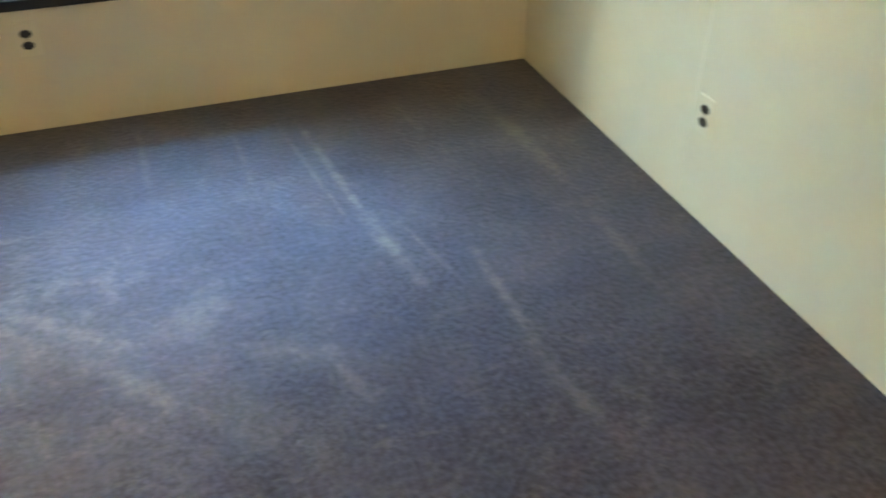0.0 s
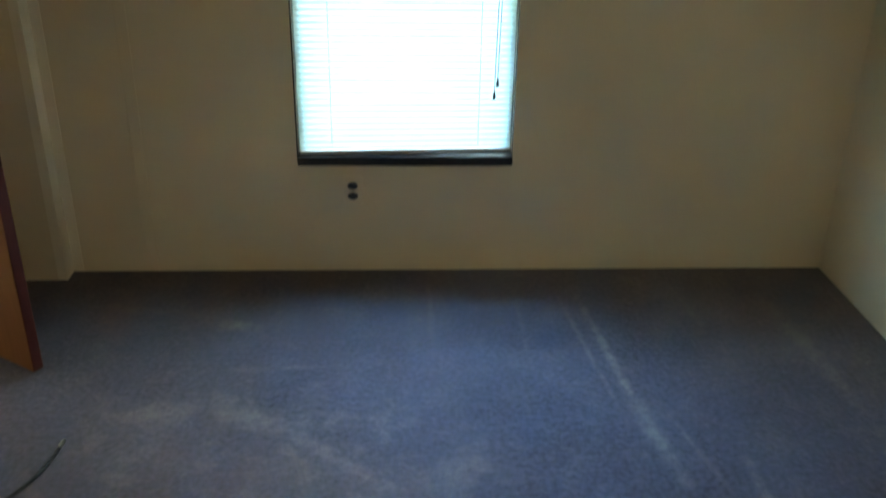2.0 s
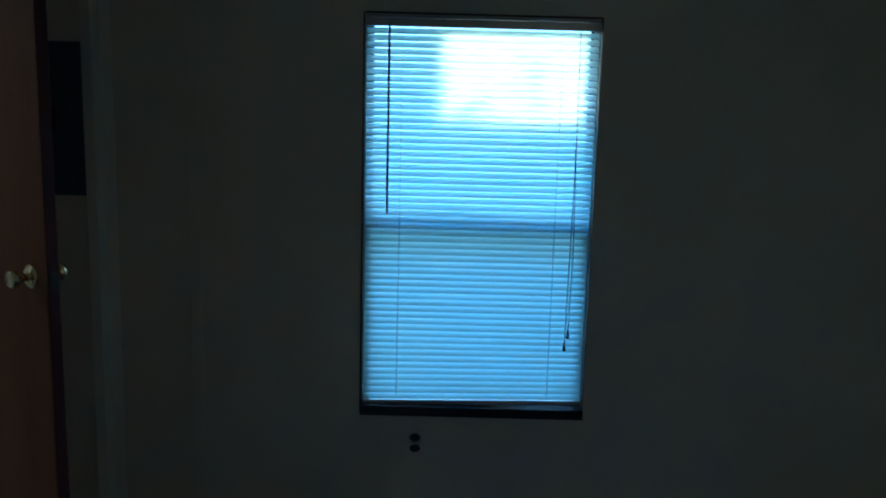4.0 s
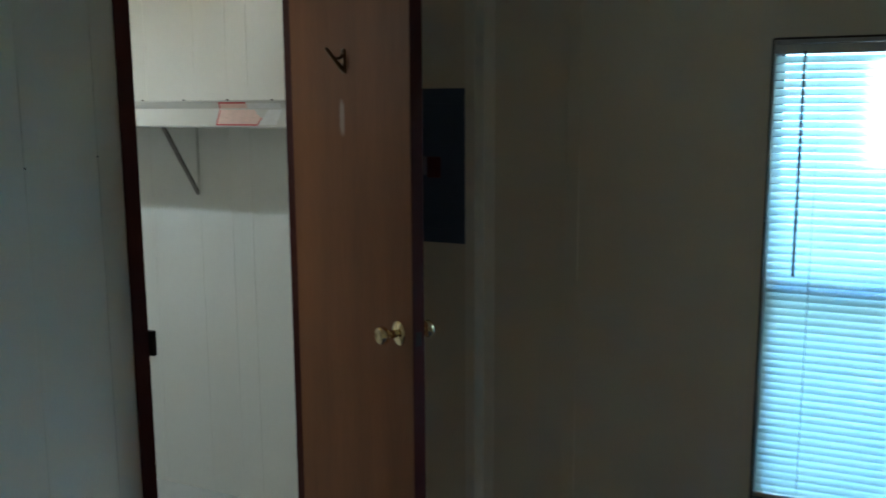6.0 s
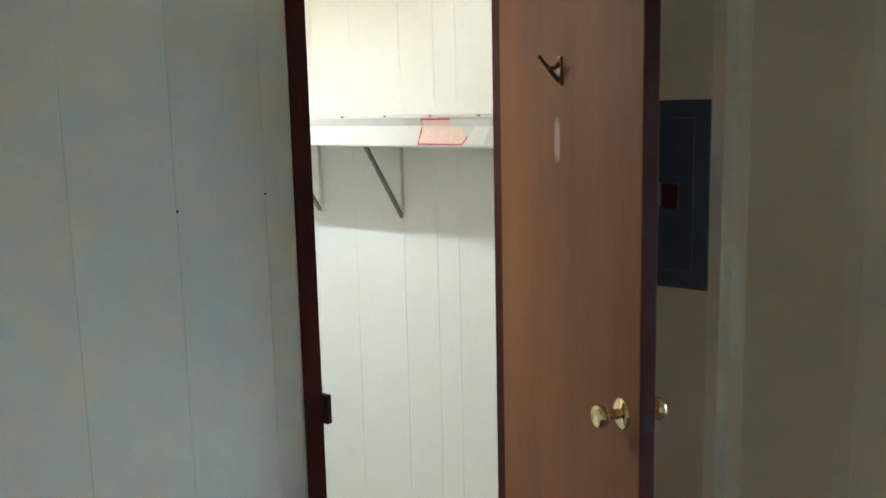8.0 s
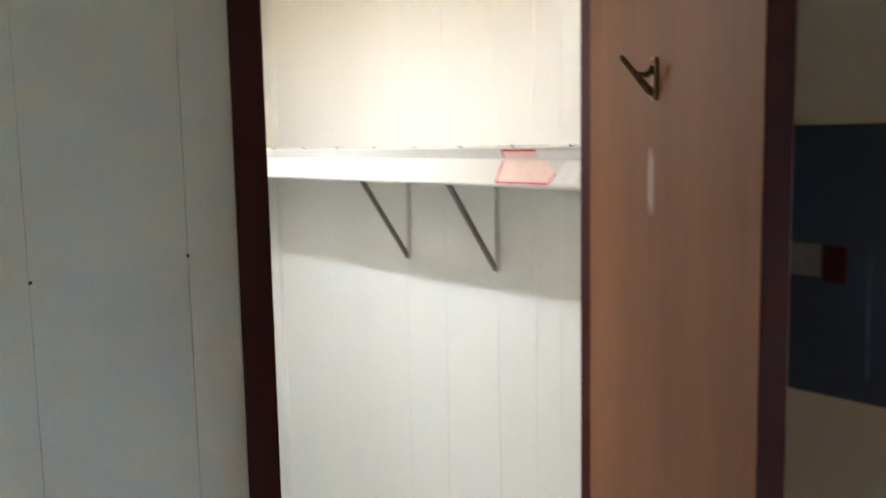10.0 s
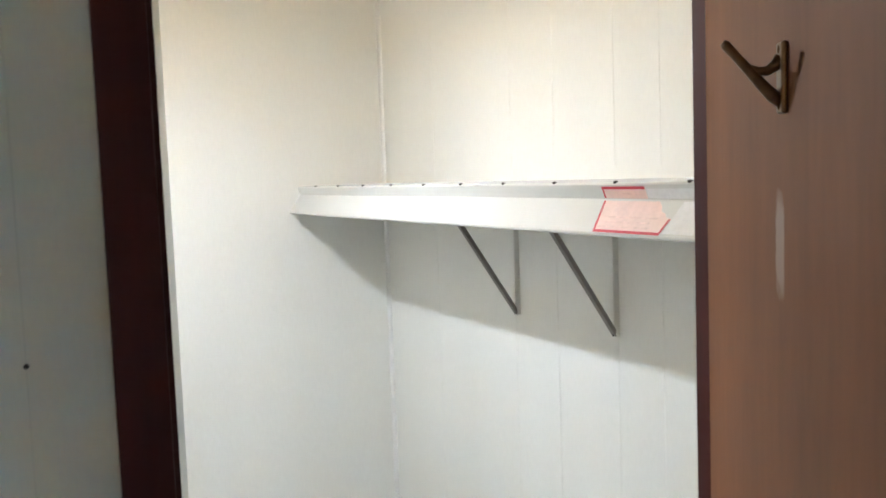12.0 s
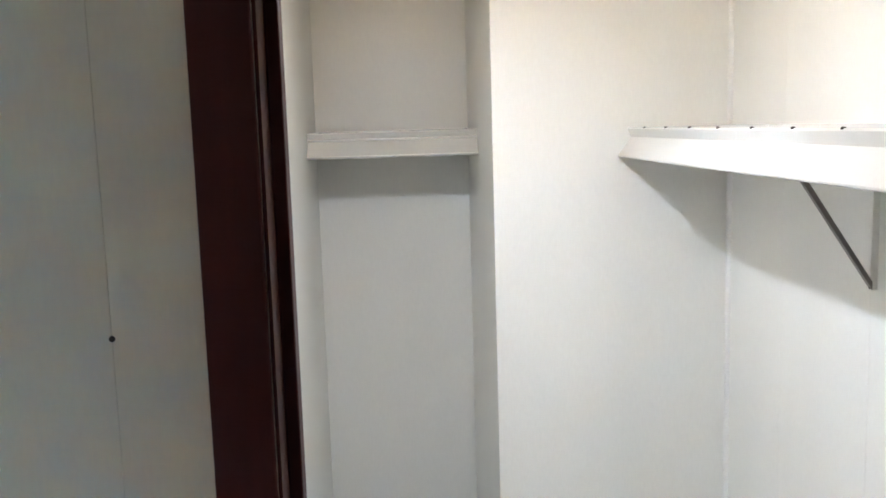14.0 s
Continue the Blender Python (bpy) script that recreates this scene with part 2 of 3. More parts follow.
def carpet_material():
    """Mauve-grey cut pile with traffic grime, brushed lanes, pale drag marks and painted closet light."""
    m = material("mauve_grey_carpet", (0.043, 0.038, 0.057), 0.95, mottle=0.27, scale=3.0, grain=0.50, grain_scale=60, bump=1.0)
    nt = m.node_tree
    b = nt.nodes["Principled BSDF"]
    b.inputs["Sheen Weight"].default_value = 0.5
    b.inputs["Sheen Roughness"].default_value = 0.4
    b.inputs["Specular IOR Level"].default_value = 0.25
    old = b.inputs["Base Color"].links[0].from_socket
    tc = nt.nodes.new("ShaderNodeTexCoord")
    wob = nt.nodes.new("ShaderNodeTexNoise")
    wob.inputs["Scale"].default_value, wob.inputs["Detail"].default_value = 16, 8
    wob.inputs["Roughness"].default_value = 0.7
    nt.links.new(tc.outputs["Object"], wob.inputs["Vector"])
    total = None

    def math_node(op, a, c=None, d=None):
        n = nt.nodes.new("ShaderNodeMath")
        n.operation = op
        for k, q in enumerate((a, c, d)):
            if q is None:
                continue
            if isinstance(q, (int, float)):
                n.inputs[k].default_value = q
            else:
                nt.links.new(q, n.inputs[k])
        return n.outputs[0]
    # pale drag marks, near the closet also its light spill painted in: middle x, y, half length, half width, direction
    # in degrees, strength
    marks = ((2.43, -0.62, 0.62, 0.024, -85, 1.0), (2.36, -0.55, 0.50, 0.015, -84, 0.7), (2.47, -1.02, 0.34, 0.042, -82, 1.0), (2.56, -1.06, 0.26, 0.016, -78, 0.6),
             (2.69, -1.38, 0.36, 0.030, -90, 0.9), (2.22, -1.52, 0.16, 0.030, -75, 0.8), (3.09, -0.58, 0.48, 0.055, -86, 0.75), (3.10, -1.25, 0.34, 0.042, -90, 0.6),
             (1.865, -0.30, 0.34, 0.020, -90, 0.6), (2.77, -0.30, 0.26, 0.020, -84, 0.55), (2.17, -0.40, 0.34, 0.018, -90, 0.5), (1.22, -0.41, 0.13, 0.060, 0, 1.0),
             (1.34, -0.22, 0.22, 0.018, -84, 0.5), (1.58, -1.10, 0.48, 0.050, -42, 0.8), (1.06, -0.90, 0.22, 0.09, 12, 0.75), (1.75, -1.38, 0.32, 0.055, -50, 0.8),
             (1.34, -0.93, 0.26, 0.08, -20, 0.85), (1.40, -0.67, 0.30, 0.020, 3, 0.6), (1.52, -1.20, 0.40, 0.26, 0, 0.4), (1.90, -1.18, 0.20, 0.10, 30, 0.75),
             (2.70, -1.75, 0.35, 0.04, -80, 0.5), (2.00, -1.60, 0.36, 0.14, -50, 0.45), (1.05, -1.40, 0.42, 0.24, 20, 0.3), (2.13, -1.40, 0.26, 0.07, -30, 0.6),
             (0.90, -0.30, 0.30, 0.04, -8, 0.45), (1.65, -1.55, 0.45, 0.20, -20, 0.3), (1.30, -1.55, 0.35, 0.16, 0, 0.3), (1.10, -1.12, 0.55, 0.30, 0, 0.2))
    for x, y, hl, hw, deg, power in marks:
        mp = nt.nodes.new("ShaderNodeMapping")
        mp.vector_type = "TEXTURE"
        mp.inputs["Location"].default_value = (x, y, 0)
        mp.inputs["Rotation"].default_value = (0, 0, radians(deg))
        mp.inputs["Scale"].default_value = (hl, hw, 1)
        nt.links.new(tc.outputs["Object"], mp.inputs[0])
        ln = nt.nodes.new("ShaderNodeVectorMath")
        ln.operation = "LENGTH"
        nt.links.new(mp.outputs[0], ln.inputs[0])
        d = math_node("MULTIPLY_ADD", wob.outputs[0], 2.2, ln.outputs["Value"])
        mr = nt.nodes.new("ShaderNodeMapRange")
        mr.interpolation_type = "SMOOTHSTEP"
        mr.inputs["From Min"].default_value, mr.inputs["From Max"].default_value = 2.15, 1.05
        mr.inputs["To Max"].default_value = 0.95 * power
        nt.links.new(d, mr.inputs["Value"])
        total = mr.outputs[0] if total is None else math_node("MAXIMUM", total, mr.outputs[0])
    # traffic grime, broad and blotchy
    gr = nt.nodes.new("ShaderNodeTexNoise")
    gr.inputs["Scale"].default_value, gr.inputs["Detail"].default_value, gr.inputs["Roughness"].default_value = 7.0, 9, 0.78
    nt.links.new(tc.outputs["Object"], gr.inputs["Vector"])
    gm = nt.nodes.new("ShaderNodeMapRange")
    gm.inputs["From Min"].default_value, gm.inputs["From Max"].default_value = 0.47, 0.70
    gm.inputs["To Max"].default_value = 0.38
    nt.links.new(gr.outputs[0], gm.inputs["Value"])
    total = math_node("MAXIMUM", total, gm.outputs[0])
    # trodden grime by the closet: hand-sized blots and slanting scrapes
    for cx, cy, hl, hw, turn, stretch, lo, hi, power in ((1.40, -1.22, 0.80, 0.58, 0, (9, 9, 1), 0.49, 0.62, 0.50), (1.55, -1.25, 0.85, 0.50, 45, (7, 26, 1), 0.52, 0.66, 0.50),
                                                         (2.10, -1.55, 0.60, 0.40, 60, (8, 24, 1), 0.54, 0.68, 0.5)):
        area = nt.nodes.new("ShaderNodeMapping")
        area.vector_type = "TEXTURE"
        area.inputs["Location"].default_value, area.inputs["Scale"].default_value = (cx, cy, 0), (hl, hw, 1)
        nt.links.new(tc.outputs["Object"], area.inputs[0])
        far = nt.nodes.new("ShaderNodeVectorMath")
        far.operation = "LENGTH"
        nt.links.new(area.outputs[0], far.inputs[0])
        edge = nt.nodes.new("ShaderNodeMapRange")
        edge.interpolation_type = "SMOOTHSTEP"
        edge.inputs["From Min"].default_value, edge.inputs["From Max"].default_value = 1.1, 0.55
        nt.links.new(far.outputs["Value"], edge.inputs["Value"])
        tm = nt.nodes.new("ShaderNodeMapping")
        tm.inputs["Rotation"].default_value, tm.inputs["Scale"].default_value = (0, 0, radians(turn)), stretch
        nt.links.new(tc.outputs["Object"], tm.inputs[0])
        blot = nt.nodes.new("ShaderNodeTexNoise")
        blot.inputs["Scale"].default_value, blot.inputs["Detail"].default_value, blot.inputs["Roughness"].default_value = 1.0, 7, 0.62
        nt.links.new(tm.outputs[0], blot.inputs["Vector"])
        cut = nt.nodes.new("ShaderNodeMapRange")
        cut.interpolation_type = "SMOOTHSTEP"
        cut.inputs["From Min"].default_value, cut.inputs["From Max"].default_value, cut.inputs["To Max"].default_value = lo, hi, power
        nt.links.new(blot.outputs[0], cut.inputs["Value"])
        total = math_node("MAXIMUM", total, math_node("MULTIPLY", edge.outputs[0], cut.outputs[0]))
    sp = nt.nodes.new("ShaderNodeTexNoise")
    sp.inputs["Scale"].default_value, sp.inputs["Detail"].default_value, sp.inputs["Roughness"].default_value = 28, 8, 0.8
    nt.links.new(tc.outputs["Object"], sp.inputs["Vector"])
    sm = nt.nodes.new("ShaderNodeMapRange")
    sm.inputs["From Min"].default_value, sm.inputs["From Max"].default_value = 0.35, 0.65
    nt.links.new(sp.outputs[0], sm.inputs["Value"])
    # short brushed flecks lying mostly along the room
    fm = nt.nodes.new("ShaderNodeMapping")
    fm.inputs["Rotation"].default_value, fm.inputs["Scale"].default_value = (0, 0, radians(8)), (26, 5, 1)
    nt.links.new(tc.outputs["Object"], fm.inputs[0])
    fl = nt.nodes.new("ShaderNodeTexNoise")
    fl.inputs["Scale"].default_value, fl.inputs["Detail"].default_value, fl.inputs["Roughness"].default_value = 1.0, 5, 0.65
    nt.links.new(fm.outputs[0], fl.inputs["Vector"])
    fr = nt.nodes.new("ShaderNodeMapRange")
    fr.inputs["From Min"].default_value, fr.inputs["From Max"].default_value, fr.inputs["To Max"].default_value = 0.55, 0.75, 0.35
    nt.links.new(fl.outputs[0], fr.inputs["Value"])
    total = math_node("MAXIMUM", total, fr.outputs[0])
    total = math_node("MULTIPLY", total, math_node("MULTIPLY_ADD", sm.outputs[0], 0.9, 0.1))
    mx = nt.nodes.new("ShaderNodeMix")
    mx.data_type = "RGBA"
    nt.links.new(total, mx.inputs["Factor"])
    nt.links.new(old, mx.inputs["A"])
    mx.inputs["B"].default_value = (0.180, 0.154, 0.138, 1)
    nt.links.new(mx.outputs["Result"], b.inputs["Base Color"])
    return m


CARPET = carpet_material()


def slat_material():
    m = bpy.data.materials.new("white_vinyl_slat")
    m.use_nodes = True
    nt = m.node_tree
    nt.nodes.remove(nt.nodes["Principled BSDF"])
    df = nt.nodes.new("ShaderNodeBsdfDiffuse")
    tr = nt.nodes.new("ShaderNodeBsdfTranslucent")
    df.inputs[0].default_value, tr.inputs[0].default_value = (0.75, 0.78, 0.73, 1), (0.58, 0.78, 0.68, 1)
    mx = nt.nodes.new("ShaderNodeMixShader")
    mx.inputs[0].default_value = 0.22
    nt.links.new(df.outputs[0], mx.inputs[1])
    nt.links.new(tr.outputs[0], mx.inputs[2])
    nt.links.new(mx.outputs[0], nt.nodes["Material Output"].inputs[0])
    return m


SLAT = slat_material()
GLASS = bpy.data.materials.new("window_glass")
GLASS.use_nodes = True
gb = GLASS.node_tree.nodes["Principled BSDF"]
gb.inputs["Transmission Weight"].default_value, gb.inputs["Roughness"].default_value, gb.inputs["IOR"].default_value = 1.0, 0.0, 1.45
SCREEN = bpy.data.materials.new("grey_screen_mesh")
SCREEN.use_nodes = True
sn = SCREEN.node_tree
clear = sn.nodes.new("ShaderNodeBsdfTransparent")
smix = sn.nodes.new("ShaderNodeMixShader")
smix.inputs[0].default_value = 0.16
sn.nodes["Principled BSDF"].inputs["Base Color"].default_value = (0.05, 0.05, 0.05, 1)
sn.links.new(clear.outputs[0], smix.inputs[1])
sn.links.new(sn.nodes["Principled BSDF"].outputs[0], smix.inputs[2])
sn.links.new(smix.outputs[0], sn.nodes["Material Output"].inputs[0])
GLOW = bpy.data.materials.new("lit_bulb_glass")
GLOW.use_nodes = True
eb = GLOW.node_tree.nodes["Principled BSDF"]
eb.inputs["Emission Color"].default_value = (0.845, 0.98, 1.0, 1)
eb.inputs["Emission Strength"].default_value = BULB_STRENGTH
# unseen warm glow, added to tint the closet walls above the shelf
WARM_FILL_GLOW = bpy.data.materials.new("added_warm_fill")
WARM_FILL_GLOW.use_nodes = True
eb = WARM_FILL_GLOW.node_tree.nodes["Principled BSDF"]
eb.inputs["Emission Color"].default_value = (0.95, 0.72, 0.35, 1)
eb.inputs["Emission Strength"].default_value = WARM_FILL_STRENGTH
# glow of the guessed, unseen room fill lamp
ROOM_FILL_GLOW = bpy.data.materials.new("unseen_fill_glow")
ROOM_FILL_GLOW.use_nodes = True
eb = ROOM_FILL_GLOW.node_tree.nodes["Principled BSDF"]
eb.inputs["Emission Color"].default_value = (1.0, 0.78, 0.50, 1)
eb.inputs["Emission Strength"].default_value = ROOM_FILL_STRENGTH

# ---- structure ----
shell("floor", boxes((XWB, XE, YS, 0.0, -0.12, 0.0), (XN, XWB, YN0, YB, -0.12, 0.0)), CARPET,
      "worn mauve-grey carpet with pale scuffs, drag marks and painted closet light", "floor")
# unseen pale sheet, added to bounce lamp light onto the lower walls
shell("floor_closet", boxes((XN, XWB, YN0, YB, 0.0, 0.006)), BOUNCE_FLOOR, "pale grey unseen closet floor, added to bounce light upward", "floor")
shell("ceiling", boxes((XWB, XE + 0.1, YS - 0.1, 0.11, HC, HC + 0.1)), CEILING, "flat off-white ceiling", "ceiling")
shell("ceiling_closet", boxes((XN - 0.1, XWB, YN0 - 0.1, YB + 0.1, HC, HC + 0.1)), WARM_BOUNCE_CEILING, "flat unseen closet ceiling, tinted cream to bounce warm light", "ceiling")

# window wall: a core with the window opening, faced by boards
north = shell("wall_north", boxes((XB, WX0, 0.005, 0.11, 0, HC), (WX1, XE + 0.1, 0.005, 0.11, 0, HC),
                                  (WX0, WX1, 0.005, 0.11, 0, WZ0), (WX0, WX1, 0.005, 0.11, WZ1, HC)),
              CREAM, "cream vinyl-faced wall with one window", "wall")
part("panel", boxes((XB, 0.845, 0.0, 0.005, 0, HC)), CREAM, north)
part("panel", boxes((0.848, WX0, 0.0, 0.005, 0, HC), (WX1, XE, 0.0, 0.005, 0, HC), (WX0, WX1, 0.0, 0.005, 0, WZ0), (WX0, WX1, 0.0, 0.005, WZ1, HC)), CREAM, north)
tagged(part("batten", soften(boxes((0.826, 0.866, -0.004, 0.0, 0.002, HC - 0.002)), 0.0015, 1), CREAM, north), "flat cream seam batten")

chase = shell("wall_chase", boxes((XW, XB, YP, 0.11, 0, HC)), CREAM, "shallow cream chase wall behind the breaker panel", "wall")
part("corner_trim", soften(extrude([(XB - 0.030, YP - 0.004), (XB + 0.004, YP - 0.004), (XB + 0.004, -0.004), (XB + 0.040, -0.004), (XB + 0.040, 0.0), (XB, 0.0), (XB, YP), (XB - 0.030, YP)], "z", 0.002, HC - 0.002), 0.001, 1),
     CREAM_TRIM, chase, "pale cream corner moulding")

# wall between room and closet, with the doorway
west = shell("wall_west", boxes((XWB, XW - 0.0015, YS, DO0, 0, HC), (XWB, XW - 0.0015, DO1, YB, 0, HC), (XWB, XW - 0.0015, DO0, DO1, DH, HC)),
             GROOVE, "cream panelled wall with a closet doorway", "wall")
cuts = [YS, -3.75, -3.36, -2.95, -2.54, -2.13, -1.72, -1.515, -1.318, -1.119, DO0 - 0.004]
for a, c in zip(cuts, cuts[1:]):
    part("panel", boxes((XW - 0.0015, XW, a + 0.0004, c - 0.0004, 0, HC)), CREAM, west)
part("panel", boxes((XW - 0.0015, XW, DO1 + 0.004, YP, 0, HC)), CREAM, west)
part("panel", boxes((XW - 0.0015, XW, DO0 - 0.0036, DO1 + 0.0036, DH + 0.004, HC)), CREAM, west)

east = shell("wall_east", boxes((XE + 0.005, XE + 0.1, YS, 0.0, 0, HC)), GROOVE, "cream panelled wall opposite the closet", "wall")
cuts = [YS, -3.55, -2.33, -1.112, 0.0]
for a, c in zip(cuts, cuts[1:]):
    part("panel", boxes((XE, XE + 0.005, a + 0.0018, c - 0.0018, 0, HC)), CREAM, east)
shell("wall_south", boxes((XWB, XE + 0.1, YS - 0.1, YS, 0, HC)), CREAM, "plain cream wall", "wall")

# closet shell
cnorth = shell("wall_closet_north", boxes((XN - 0.1, XW, YB + 0.005, YB + 0.1, 0, HC)), GROOVE, "white random-plank panelling inside the closet", "wall")
cuts = [XC, -1.64, -1.176, -0.972, -0.728, -0.572, -0.475, -0.24, XWB]
for a, c in zip(cuts, cuts[1:]):
    part("plank", boxes((a + 0.0006, c - 0.0006, YB, YB + 0.005, 0, HC)), WHITE_PANEL, cnorth)
shell("wall_closet_west", boxes((XN, XC, YN1, YB, 0, HC)), WHITE_PANEL, "smooth white wall beside the closet recess", "wall")
shell("wall_closet_recess", boxes((XN - 0.1, XN, YN0 - 0.1, YB, 0, HC)), WHITE_PANEL, "white back wall of the closet recess", "wall")
shell("wall_closet_south", boxes((XN, XWB, YN0 - 0.1, YN0, 0, HC)), WHITE_PANEL, "smooth white closet side wall", "wall")
shell("trim_corner_cove", extrude([(XC, YB)] + [(XC + 0.012 * math.sin(radians(a)), YB - 0.012 * math.cos(radians(a))) for a in range(0, 91, 15)], "z", 0.002, HC - 0.002),
      PORCELAIN, "small white quarter-round strip in the closet corner", "trim")

# doorway lining and casing
frame_1 = thing("door_frame", "dark mahogany-stained door frame of the closet doorway", "door frame", kind="structure")


def casing(y0, y1, z0, z1):
    return soften(boxes((XW, XW + 0.006, y0, y1, z0, z1)), 0.002, 2)


part("casing", casing(DO0 - 0.050, DO0 - 0.002, 0.0, DH + 0.05), MAHOGANY, frame_1)
part("casing", casing(DO1 + 0.002, DO1 + 0.050, 0.0, DH + 0.05), MAHOGANY, frame_1)
part("casing", casing(DO0 - 0.002, DO1 + 0.002, DH + 0.002, DH + 0.05), MAHOGANY, frame_1)
part("jamb", boxes((XWB, XW, DO0 - 0.002, DO0 + 0.001, 0, DH)), MAHOGANY, frame_1)
part("jamb", boxes((XWB, XW, DO1 - 0.001, DO1 + 0.002, 0, DH)), MAHOGANY, frame_1)
part("jamb", boxes((XWB, XW, DO0 + 0.001, DO1 - 0.001, DH - 0.001, DH + 0.002)), MAHOGANY, frame_1)
# guessed stops, added to keep the closet lamp's light off the jamb
for y0, y1, z0, z1 in ((DO0 + 0.001, DO0 + 0.012, 0, DH - 0.001), (DO1 - 0.012, DO1 - 0.001, 0, DH - 0.001), (DO0 + 0.012, DO1 - 0.012, DH - 0.012, DH - 0.001)):
    part("door_stop", soften(boxes((XWB, XWB + 0.026, y0, y1, z0, z1)), 0.001, 1), MAHOGANY, frame_1)
part("strike_plate", soften(boxes((XW - 0.030, XW + 0.014, DO0 + 0.001, DO0 + 0.0145, 0.985, 1.047)), 0.001, 1), DARK_IRON, frame_1, "dark metal strike plate")
# ---- the closet door, standing open into the room ----
DA = math.degrees(-0.585)
door = thing("door_1", "flush lauan veneer closet door standing half open", "door", at=(0.031, -0.285, 0), turn=DA, kind="structure")
DW, DT = 0.751, 0.035
part("slab", soften(boxes((0.0, DW, 0.0012, DT - 0.0012, 0.012, 2.015)), 0.001, 1), MAHOGANY, door, "dark stained door edges")
part("veneer", boxes((0.0015, DW - 0.0015, 0.0, 0.0012, 0.014, 2.013)), VENEER, door, "orange-brown veneer face with a pale rubbed patch")
part("veneer", boxes((0.0015, DW - 0.0015, DT - 0.0012, DT, 0.014, 2.013)), VENEER, door)


def knob_set(side):
    """side -1: closet face; 1: room face. Axis along the door's y."""
    base = pose(0.679, 0.0 if side < 0 else DT, 1.018, 90 if side < 0 else -90, 0, 0)
    rose = lathe([(0.0330, 0.0), (0.0330, 0.002), (0.0300, 0.006), (0.0220, 0.010), (0.0140, 0.012)], 32)
    neck = lathe([(0.0120, 0.011), (0.0105, 0.020), (0.0105, 0.034), (0.0140, 0.040)], 24)
    ball = lathe([(0.0125, 0.036), (0.0165, 0.042), (0.0225, 0.049), (0.0240, 0.056), (0.0235, 0.064), (0.0205, 0.070), (0.0180, 0.071), (0.0165, 0.0695), (0.0040, 0.0690)], 32)
    for bm in (rose, neck, ball):
        bmesh.ops.transform(bm, matrix=base @ Matrix.Diagonal((1.0, 1.0, 0.84, 1.0)), verts=bm.verts)
        bmesh.ops.recalc_face_normals(bm, faces=bm.faces[:])
    k = part("door_knob", ball, BRASS, door, "polished brass knob", True)
    part("rose", rose, BRASS, k, "", True)
    part("neck", neck, BRASS, k, "", True)


knob_set(-1)
knob_set(1)
part("latch_plate", soften(boxes((DW, DW + 0.0015, 0.009, 0.026, 0.998, 1.034)), 0.0005, 1), DARK_IRON, door, "dark latch plate in the edge")
for z in (0.20, 1.00, 1.80):
    part("hinge", lathe([(0.005, z), (0.006, z + 0.002), (0.006, z + 0.078), (0.005, z + 0.08)], 12), ANTIQUE, door).location = (-0.006, DT + 0.002, 0)

# coat hook screwed to the closet face of the door
hook = thing("coat_hook", "antique brass coat hook screwed to the door", "coat hook")
hook.matrix_world = door.matrix_world @ pose(0.386, 0, 1.711)
part("backplate", soften(boxes((-0.010, 0.010, -0.006, 0.0, -0.032, 0.032)), 0.0025, 3), ANTIQUE, hook)
part("arm", tube([(0, -0.004, -0.020), (0, -0.011, -0.016), (0, -0.022, -0.004), (0, -0.033, 0.009), (0, -0.044, 0.022), (0, -0.052, 0.031), (0, -0.0545, 0.0335)],
                 [0.0068, 0.0062, 0.0052, 0.0046, 0.0042, 0.0046, 0.003], 14), ANTIQUE, hook, "", True)
part("upper_web", tube([(0, -0.004, 0.017), (0, -0.009, 0.011), (0, -0.016, 0.0065), (0, -0.024, 0.0065), (0, -0.032, 0.0105)], [0.0062, 0.0052, 0.0045, 0.0042, 0.0032], 12), ANTIQUE, hook, "", True)
for z in (-0.025, 0.025):
    part("screw", lathe([(0.0035, 0.0), (0.0032, 0.0012), (0.001, 0.0018)], 10), ANTIQUE, hook).matrix_basis = pose(0, -0.006, z, 90, 0, 0)

# ---- closet shelves ----
ZT = 1.611


def shelf_profile(back, front, lip, drop):
    """Sheet-steel shelf in section, as (run, z): top sheet with an upturned back edge, upright band, splayed fascia, rolled lower lip."""
    t = 0.0016
    s = 1 if front > back else -1
    outer = [(back, ZT + drop), (back, ZT + drop - t), (front - s * 0.004, ZT + drop - t), (front - s * t, ZT + drop - 0.006), (front - s * (t + 0.010), 1.581 + drop),
             (lip - s * t, 1.527 + drop), (lip - s * 0.014, 1.520 + drop), (lip - s * 0.014, 1.518 + drop), (lip, 1.522 + drop),
             (lip, 1.526 + drop), (front - s * 0.010, 1.582 + drop), (front, ZT + drop - 0.004), (front - s * 0.003, ZT + drop)]
    return outer


shelf = thing("closet_shelf", "white enamelled steel shelf with a splayed front edge", "shelf", "closet shelves")
part("shelf_board", extrude(shelf_profile(YB, -0.166, -0.196, 0.0), "x", XC + 0.001, XWB - 0.001), WHITE_METAL, shelf)
part("back_flange", boxes((XC + 0.001, XWB - 0.001, YB - 0.002, YB, ZT, ZT + 0.024)), WHITE_PANEL, shelf, "low white upstand against the wall")
for x in (-1.851, -1.650, -1.454, -1.258, -1.065, -0.874, -0.688, -0.501, -0.316, -0.133):
    part("rivet", lathe([(0.0046, -0.002), (0.0043, 0.0020), (0.0018, 0.0030)], 10), DARK_IRON, shelf, "dark rivet head").location = (x, -0.1625, ZT)
